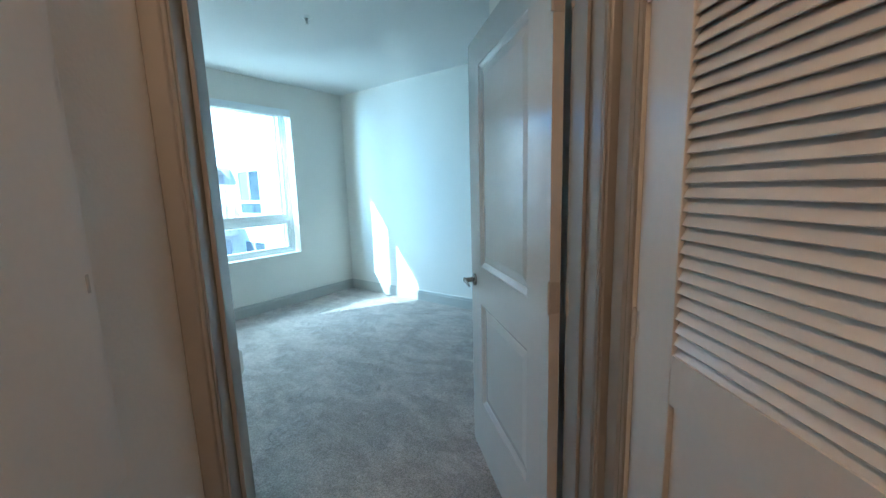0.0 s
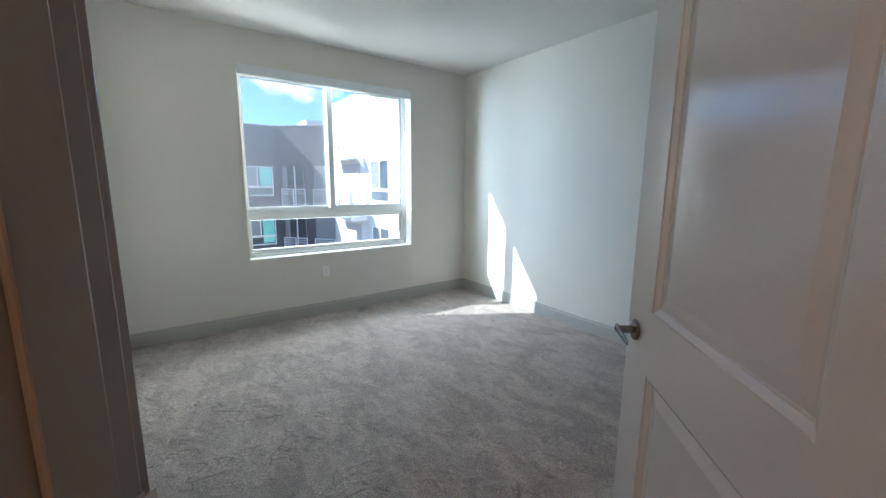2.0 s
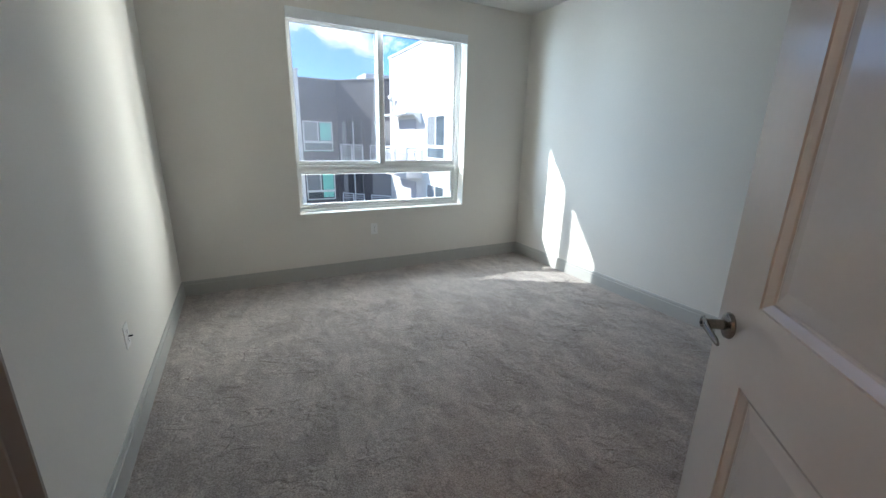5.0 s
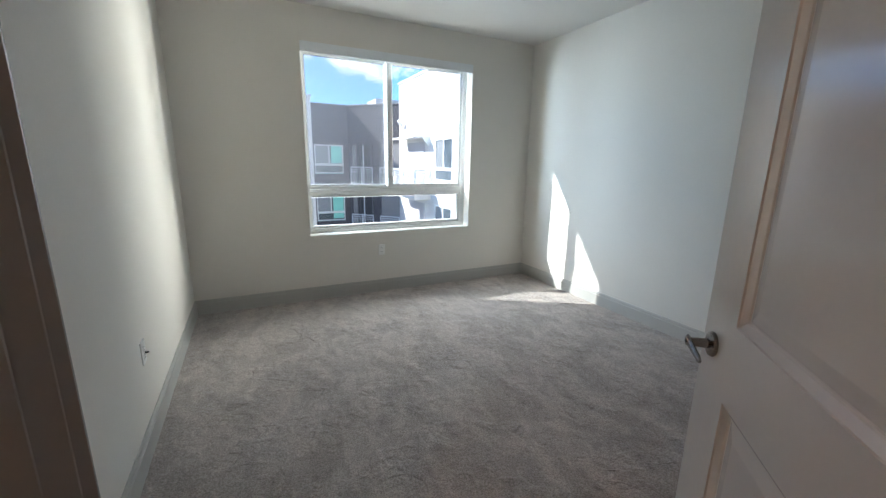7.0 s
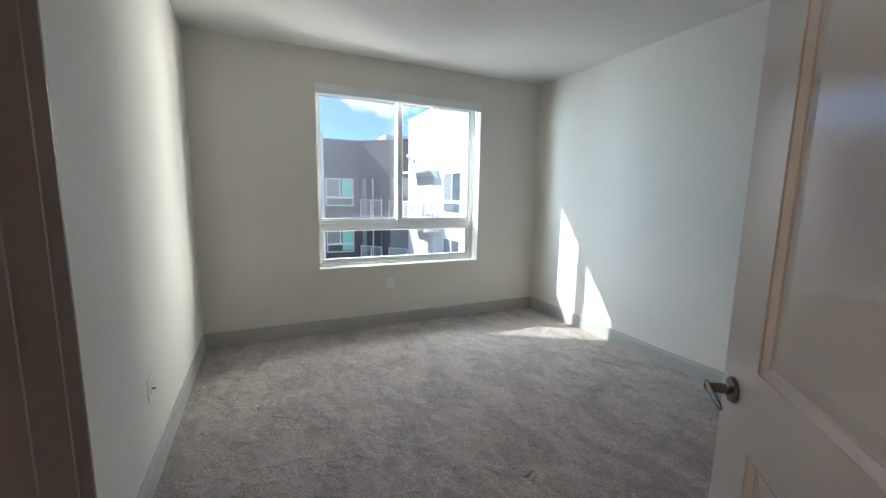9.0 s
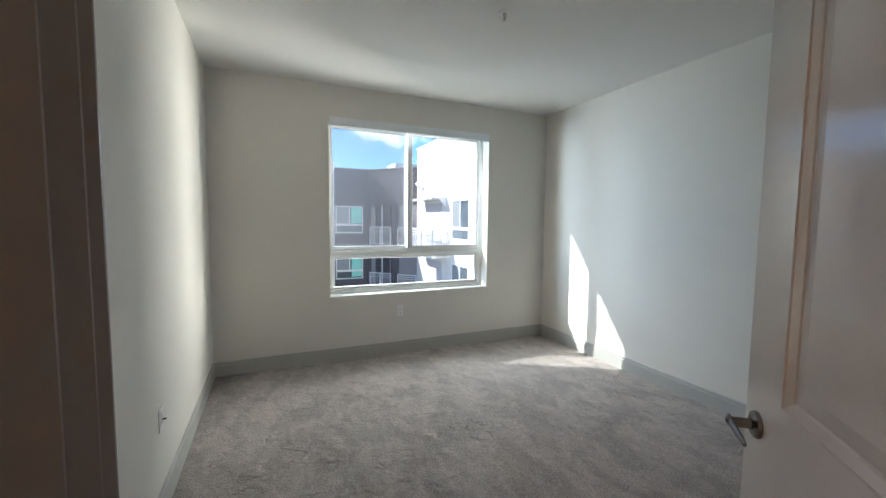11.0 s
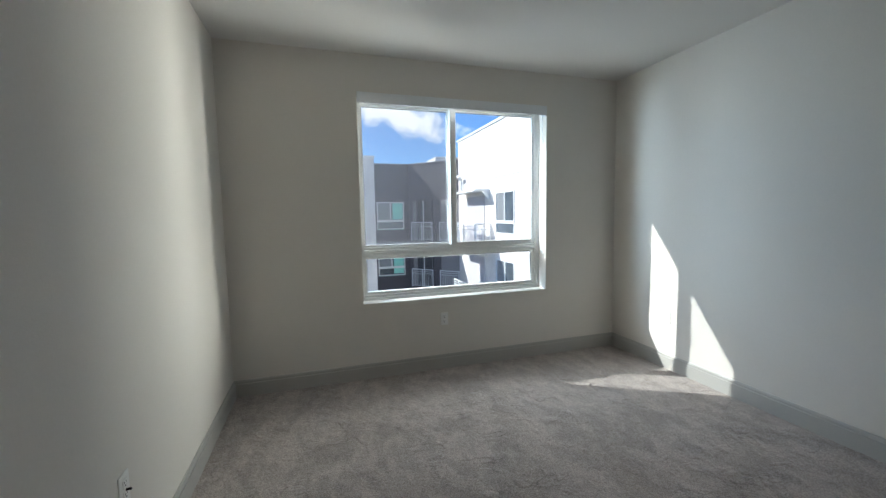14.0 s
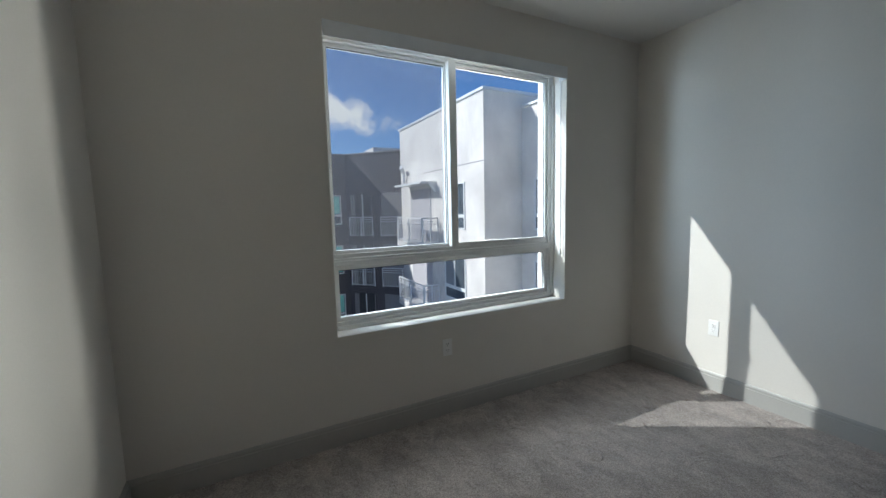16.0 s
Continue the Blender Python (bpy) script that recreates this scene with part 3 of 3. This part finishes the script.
def lever(parent, m, name="lever_handle"):
    bm = bmesh.new()
    lathe(bm, [(0.032, 0.0), (0.033, 0.004), (0.030, 0.010), (0.020, 0.0135), (0.012, 0.015)], 32)
    h = part(name, bm, NICKEL, parent, "brushed nickel lever handle", smooth=True, m=m)
    bm = bmesh.new()
    lathe(bm, [(0.0125, 0.012), (0.0125, 0.040), (0.0115, 0.046), (0.0115, 0.060), (0.0105, 0.063)], 24)
    part("spindle", bm, NICKEL, h, smooth=True)
    bm = bmesh.new()
    secs = [(0.014, 0.0, 0.012, 0.006), (0.0, 0.0, 0.012, 0.007), (-0.03, -0.002, 0.0105, 0.0062), (-0.055, -0.005, 0.0095, 0.0055), (-0.080, -0.008, 0.0085, 0.005), (-0.091, -0.009, 0.0055, 0.0035)]
    rings = []
    for x, z, hh, t in secs:
        rings.append([bm.verts.new((x, z + hh * math.cos(k * math.pi / 5), 0.056 + t * math.sin(k * math.pi / 5))) for k in range(10)])
    for a, b in zip(rings, rings[1:]):
        for k in range(10):
            bm.faces.new((a[k], a[(k + 1) % 10], b[(k + 1) % 10], b[k]))
    bm.faces.new(rings[0][::-1])
    bm.faces.new(rings[-1])
    part("lever", bm, NICKEL, h, smooth=True)
    bm = bmesh.new()
    lathe(bm, [(0.0045, 0.0615), (0.0045, 0.0645), (0.003, 0.065)], 12)
    part("privacy_pin", bm, SLOT, h)
    return h


def bedroom_door():
    """Drawn with the hinge edge at x = 0, the leaf along x, and the corridor face towards -y."""
    wd, th, z0, z1 = 0.907, 0.035, 0.014, 2.116
    px0, px1 = 0.169, 0.738
    lows, ups = (0.315, 0.852), (1.045, 1.980)
    m = DOOR @ pose(0.002, 0.055, 0, 0, 0, 90.0)
    d = thing("door_1", None, None, "open white two-panel interior door standing into the room", "door", "structure", m=m)
    y0, y1 = 0.0, th
    part("stile", boxes((0, px0, y0, y1, z0, z1)), DOORP, d)
    part("stile", boxes((px1, wd, y0, y1, z0, z1)), DOORP, d)
    for a, b in ((z0, lows[0]), (lows[1], ups[0]), (ups[1], z1)):
        part("rail", boxes((px0, px1, y0, y1, a, b)), DOORP, d)
    for a, b in (lows, ups):
        bm = bmesh.new()
        panel_face(bm, px0, px1, a, b, y0, -1)
        panel_face(bm, px0, px1, a, b, y1, 1)
        part("panel", bm, DOORP, d, "moulded recessed panel")
    for z in (0.20, 1.088, 1.95):
        bm = bmesh.new()
        tube(bm, (-0.004, th + 0.004, z - 0.05), (-0.004, th + 0.004, z + 0.05), 0.006, 12)
        tube(bm, (-0.004, th + 0.004, z + 0.05), (-0.004, th + 0.004, z + 0.055), 0.0045, 12)
        hg = part("hinge", bm, BRASS, d, "painted butt hinge", smooth=True)
        part("hinge_plate", boxes((-0.0015, -0.0002, 0.002, th, z - 0.05, z + 0.05)), BRASS, hg)
    part("latch_plate", boxes((wd + 0.0002, wd + 0.0015, 0.005, th - 0.005, 0.920, 0.980)), NICKEL, d, "brushed metal latch plate")
    part("latch_bolt", soft_box(wd + 0.0015, wd + 0.011, 0.011, th - 0.011, 0.942, 0.958, 0.002), NICKEL, d)
    lever(d, Matrix.Translation((wd - 0.068, 0, 0.957)) @ pose(0, 0, 0, 90, 0, 0) @ pose(0, 0, 0, 0, 0, 13))
    lever(d, Matrix.Translation((wd - 0.068, th, 0.957)) @ pose(0, 0, 0, -90, 0, 0) @ pose(0, 0, 0, 0, 0, -13))
    return d


bedroom_door()

# ---------------------------------------------------------------- corridor (in the doorway's frame)
thing("wall_corridor", boxes((HL - 0.12, HL, -0.92, -0.1152, -0.1, 2.75)), WALL, "off-white corridor wall in warm light", "wall", "structure", m=DOOR)
thing("wall_hall_side", boxes((-3.1, HL - 0.12, -0.92, -0.80, -0.1, 2.75), (-3.22, -3.1, HB, -0.80, -0.1, 2.75)), WALL, "plain off-white walls of the adjoining hall", "wall", "structure", m=DOOR)
CX0, CX1 = -1.741, -0.201           # closet opening along local y
thing("wall_closet", boxes((HR, HR + 0.11, CX1, -0.1152, -0.1, 2.75), (HR, HR + 0.11, HB, CX0, -0.1, 2.75), (HR, HR + 0.11, CX0, CX1, 2.12, 2.75)), WALL,
      "off-white corridor wall with a closet opening", "wall", "structure", m=DOOR)
thing("wall_closet_back", boxes((HR + 0.75, HR + 0.85, HB, -0.1152, -0.1, 2.75), (HR + 0.11, HR + 0.75, HB, HB + 0.1, -0.1, 2.75)), WALL, "plain closet back wall", "wall", "structure", m=DOOR)
thing("wall_corridor_end", boxes((-3.22, HR + 0.11, HB - 0.12, HB, -0.1, 2.75)), WALL, "plain corridor end wall", "wall", "structure", m=DOOR)
thing("ceiling_corridor", boxes((-3.22, HR + 0.85, HB - 0.12, -0.1152, 2.50, 2.60)), CEIL, "white corridor ceiling", "ceiling", "structure", m=DOOR)
thing("baseboard_corridor", prism([(HL - a, b) for a, b in BB], -0.92, -0.135, "y"), BASE, "grey painted corridor baseboard", "baseboard", "structure", m=DOOR)

frame_2 = thing("closet_frame", None, None, "off-white casing around the louvred closet", "door frame", "structure", m=DOOR)
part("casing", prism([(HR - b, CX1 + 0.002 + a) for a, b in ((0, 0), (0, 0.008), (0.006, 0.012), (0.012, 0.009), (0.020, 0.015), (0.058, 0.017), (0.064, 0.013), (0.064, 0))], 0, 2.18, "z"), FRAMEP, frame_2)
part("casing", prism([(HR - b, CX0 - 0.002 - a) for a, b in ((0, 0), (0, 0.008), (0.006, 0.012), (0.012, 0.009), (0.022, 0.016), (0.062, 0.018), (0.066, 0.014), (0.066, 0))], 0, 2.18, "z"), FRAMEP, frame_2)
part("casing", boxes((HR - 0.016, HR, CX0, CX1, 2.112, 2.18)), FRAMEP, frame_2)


def louvre_leaf(m, label):
    """Leaf along x from 0, corridor face towards -y."""
    wd, th, z0, z1, st = 0.760, 0.030, 0.020, 2.100, 0.140
    d = thing("louvred_closet_door", None, None, label, "closet door", group="louvred closet doors", m=m)
    part("stile", soft_box(0, st, 0, th, z0, z1, 0.003), TRIM, d)
    part("stile", soft_box(wd - st, wd, 0, th, z0, z1, 0.003), TRIM, d)
    part("rail", boxes((st, wd - st, 0.001, th, z0, 0.24)), TRIM, d)
    part("rail", boxes((st, wd - st, 0.001, th, 0.957, 1.069)), TRIM, d)
    part("rail", boxes((st, wd - st, 0.001, th, 2.005, z1)), TRIM, d)
    part("panel", boxes((st, wd - st, 0.013, th - 0.010, 0.24, 0.957)), TRIM, d)
    slat = None
    n = 33
    for i in range(n):
        z = 1.077 + i * 0.0280
        if slat is None:
            slat = mesh_of("slat", prism([(0.0035, -0.0130), (0.0050, -0.0150), (0.0080, -0.0145), (0.0205, 0.0120), (0.0195, 0.0145), (0.0170, 0.0140)], st - 0.004, wd - st + 0.004), TRIM)
        o = new("slat", slat)
        o.parent = d
        o.matrix_local = Matrix.Translation((0, 0, z))
    for z in (0.25, 1.088, 1.85):
        bm = bmesh.new()
        tube(bm, (0.002, -0.004, z - 0.035), (0.002, -0.004, z + 0.035), 0.0055, 10)
        tube(bm, (0.002, -0.004, z + 0.035), (0.002, -0.004, z + 0.042), 0.004, 10)
        h = part("hinge", bm, TRIM, d, "painted butt hinge", smooth=True)
        part("hinge_plate", boxes((0.002, 0.016, -0.0015, -0.0002, z - 0.035, z + 0.035)), TRIM, h)
    return d


louvre_leaf(DOOR @ pose(HR + 0.006, CX1 - 0.004, 0, 0, 0, -97.4), "off-white closet door standing slightly ajar, louvres above a recessed panel")
louvre_leaf(DOOR @ pose(HR + 0.002, CX1 - 0.004 - 0.772, 0, 0, 0, -90), "off-white closed closet door, louvres above a recessed panel")


def breaker_panel():
    p = thing("electrical_panel", None, None, "painted flush electrical panel cover on the corridor wall", "electrical panel", m=DOOR @ pose(HL, -0.380, 0, 0, 0, 0))
    part("cover", soft_box(0, 0.012, -0.40, 0, 1.000, 2.00, 0.003), PANELP, p)
    part("panel_door", soft_box(0.0122, 0.0145, -0.385, -0.014, 1.018, 1.98, 0.001), PANELP, p)
    part("latch", soft_box(0.0148, 0.0165, -0.022, -0.017, 1.30, 1.327, 0.0005), BASE, p)


breaker_panel()


def corridor_lamp():
    l = thing("ceiling_light", None, None, "round warm frosted ceiling light in the corridor", "ceiling light", m=DOOR @ pose(-0.90, -1.12, 2.50))
    bm = bmesh.new()
    lathe(bm, [(0.15, 0), (0.155, -0.015), (0.15, -0.03), (0.14, -0.03)], 40)
    part("base", bm, NICKEL, l, smooth=True)
    glow = bpy.data.materials.new("warm_diffuser")
    glow.use_nodes = True
    p = glow.node_tree.nodes["Principled BSDF"]
    p.inputs["Base Color"].default_value = (0.9, 0.85, 0.75, 1)
    p.inputs["Emission Color"].default_value, p.inputs["Emission Strength"].default_value = (1.0, 0.47, 0.24, 1), 17.5
    bm = bmesh.new()
    lathe(bm, [(0.139, -0.028), (0.130, -0.055), (0.10, -0.075), (0.05, -0.085), (0.01, -0.087)], 40)
    part("diffuser", bm, glow, l, smooth=True)


corridor_lamp()

# ---------------------------------------------------------------- outside
thing("wall_lower_storeys", boxes((-0.15, W + 0.15, E_S - 0.15, WT - 0.01, -9.0, -0.102)), STUCCO_W, "white stucco storeys under the apartment", "wall", "structure")
GZ = -9.0
thing("ground", boxes((-300, 300, 0.5, 600, GZ - 0.2, GZ)), PAVE, "pale paved courtyard far below", "ground", "structure")
STOREY = 2.70


def far_window(parent, m, wd=1.55, teal=False, h=1.68):
    """Storey-high far window: two upper lights over a low one; face towards -y."""
    o = part("window", boxes((0, wd, 0.0, 0.03, -0.02, 0.0)), TEAL if teal else FRAMEW, parent, m=m)
    t = 0.055
    fm = TEAL if teal else FRAMEW
    part("frame", boxes((0, t, -0.035, 0.02, 0, h), (wd - t, wd, -0.035, 0.02, 0, h), (t, wd - t, -0.035, 0.02, 0, t), (t, wd - t, -0.035, 0.02, h - t, h),
                        (t, wd - t, -0.035, 0.02, 0.42, 0.54), (wd / 2 - t / 2, wd / 2 + t / 2, -0.035, 0.02, 0.54, h - t)), fm if not teal else FRAMEW, o)
    part("pane", boxes((t, wd / 2 - t / 2, 0.0, 0.015, 0.54, h - t)), FARBLIND, o, "pane with a pale blind drawn behind it")
    part("pane", boxes((wd / 2 + t / 2, wd - t, 0.0, 0.015, 0.54, h - t)), FARGLASS, o)
    part("pane", boxes((t, wd - t, 0.0, 0.015, t, 0.42)), FARGLASS, o)
    return o


def railing(parent, m, wd, drop=1.05):
    """Balcony rail along x with bars; face towards -y."""
    r = part("railing", boxes((0, wd, -0.02, 0.02, drop - 0.05, drop)), RAILM, parent, m=m)
    for x in (0, wd / 2 - 0.02, wd - 0.04):
        part("post", boxes((x, x + 0.04, -0.02, 0.02, 0, drop - 0.05)), RAILM, r)
    for z in (drop - 0.16, drop - 0.27, 0.06):
        part("bar", boxes((0.04, wd - 0.04, -0.012, 0.012, z, z + 0.03)), RAILM, r)
    k = int(wd / 0.11)
    for i in range(1, k):
        x = wd * i / k
        part("baluster", boxes((x - 0.006, x + 0.006, -0.008, 0.008, 0.09, drop - 0.27)), RAILM, r)
    return r


def white_building():
    X, Y0, Y1, TOP, XR = 7.6, 8.33, 15.6, 5.11, 9.13
    b = thing("white_apartment_building", None, None, "white stucco apartment wing with a flat parapet and balconies", "building")
    part("wall", boxes((X, 20, Y0, Y1, GZ, TOP), ), STUCCO_W, b)
    part("coping", boxes((X - 0.05, 20, Y0 - 0.05, Y1 + 0.05, TOP, TOP + 0.09)), COPING, b)
    part("wall", boxes((XR, 20, 1.2, Y0 - 0.001, GZ, TOP - 0.44)), STUCCO_W, b)
    part("coping", boxes((XR - 0.05, 20, 1.2, Y0 - 0.052, TOP - 0.44, TOP - 0.36)), COPING, b)
    part("joint", boxes((X - 0.004, X - 0.001, Y0 + 0.01, 12.9, 2.90, 2.93)), STUCCO_M, b)
    for k in range(3):
        zf = -k * STOREY
        far_window(b, pose(X - 0.002, 11.15, zf + 0.64, 0, 0, -90), 1.6)
        far_window(b, pose(XR - 0.002, 7.65, zf + 0.64, 0, 0, -90), 1.3)
        # balcony niche, door, slab and rail near the far end
        part("balcony_door", boxes((X - 0.03, X - 0.002, 12.3, 14.4, zf + 0.02, zf + 2.25)), STUCCO_P, b)
        part("balcony_slab", boxes((X - 0.75, X - 0.001, 11.64, 14.4, zf - 0.22, zf)), STUCCO_W, b)
        railing(b, pose(X - 0.72, 14.38, zf, 0, 0, -90), 2.70)
        railing(b, pose(X - 0.70, 11.68, zf), 0.68)
    aw = part("awning", prism([(X - 0.72, 2.40), (X - 0.72, 2.48), (X - 0.002, 2.50), (X - 0.002, 2.42)], 11.75, 14.6, "y"), FRAMEW, b, "pale metal balcony awning")
    part("awning_bracket", prism([(X - 0.36, 2.406), (X - 0.002, 2.418), (X - 0.002, 2.06), (X - 0.06, 2.06)], 11.77, 11.85, "y"), FRAMEW, aw)
    bm = bmesh.new()
    tube(bm, (X - 0.10, 14.95, 2.62), (X - 0.10, 14.95, 3.15), 0.05, 10)
    tube(bm, (X - 0.12, 14.95, 3.15), (X - 0.32, 14.78, 3.32), 0.09, 10)
    part("wall_lamp", bm, COPING, b, "small grey wall lamp above the awning")
    return b


white_building()


def grey_building():
    KX, KY, TOP = 5.73, 19.0, 4.36
    b = thing("grey_apartment_building", None, None, "dark grey stucco apartment wing across the courtyard", "building")
    part("wall", boxes((-14, KX, KY, KY + 9, GZ, TOP)), STUCCO_G, b)
    part("coping", boxes((-14, KX, KY - 0.04, KY + 9, TOP, TOP + 0.06)), STUCCO_M, b)
    m = pose(KX, KY, 0, 0, 0, -47.5)
    part("wall", boxes((0, 9, 0, 9, GZ, TOP)), STUCCO_G, b, m=m)
    part("coping", boxes((0, 9, -0.04, 9, TOP, TOP + 0.06)), STUCCO_M, b, m=m)
    part("roof_box", boxes((8.3, 10.4, 22, 24, TOP, TOP + 1.0)), STUCCO_W, b, "white rooftop equipment box")
    for k in range(3):
        zf = -k * STOREY
        far_window(b, pose(3.85, KY - 0.002, zf + 0.67), 1.57, teal=True, h=1.56)
        part("curtain", boxes((4.75, 5.34, KY - 0.012, KY - 0.006, zf + (1.24 if k != 1 else 0.78), zf + 2.17)), CURTAIN, b)
        # french balcony; a flat dark sheet paints the shade of the room behind it
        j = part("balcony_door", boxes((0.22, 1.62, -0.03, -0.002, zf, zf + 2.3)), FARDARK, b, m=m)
        part("door_leaf", boxes((0.27, 0.55, -0.05, -0.032, zf + 0.02, zf + 2.25)), STUCCO_M, j)
        part("door_leaf", boxes((0.98, 1.04, -0.05, -0.032, zf + 0.02, zf + 2.25)), FRAMEW, j)
        part("door_leaf", boxes((1.54, 1.58, -0.05, -0.032, zf + 0.02, zf + 2.25)), STUCCO_M, j)
        railing(b, m @ pose(0.20, -0.12, zf), 1.45)
        part("niche", boxes((2.15, 4.6, -0.03, -0.002, zf, zf + 2.3)), STUCCO_M, b, m=m)
        railing(b, m @ pose(2.10, -0.12, zf), 2.4)
    return b


grey_building()


def pale_wing():
    b = thing("pale_building_wing", None, None, "white stucco edge of a neighbouring wing", "building")
    part("wall", boxes((-6, 3.08, 14.0, 15.5, GZ, 3.99)), STUCCO_W, b)
    part("coping", boxes((-6, 3.12, 13.95, 15.55, 3.99, 4.07)), COPING, b)


pale_wing()
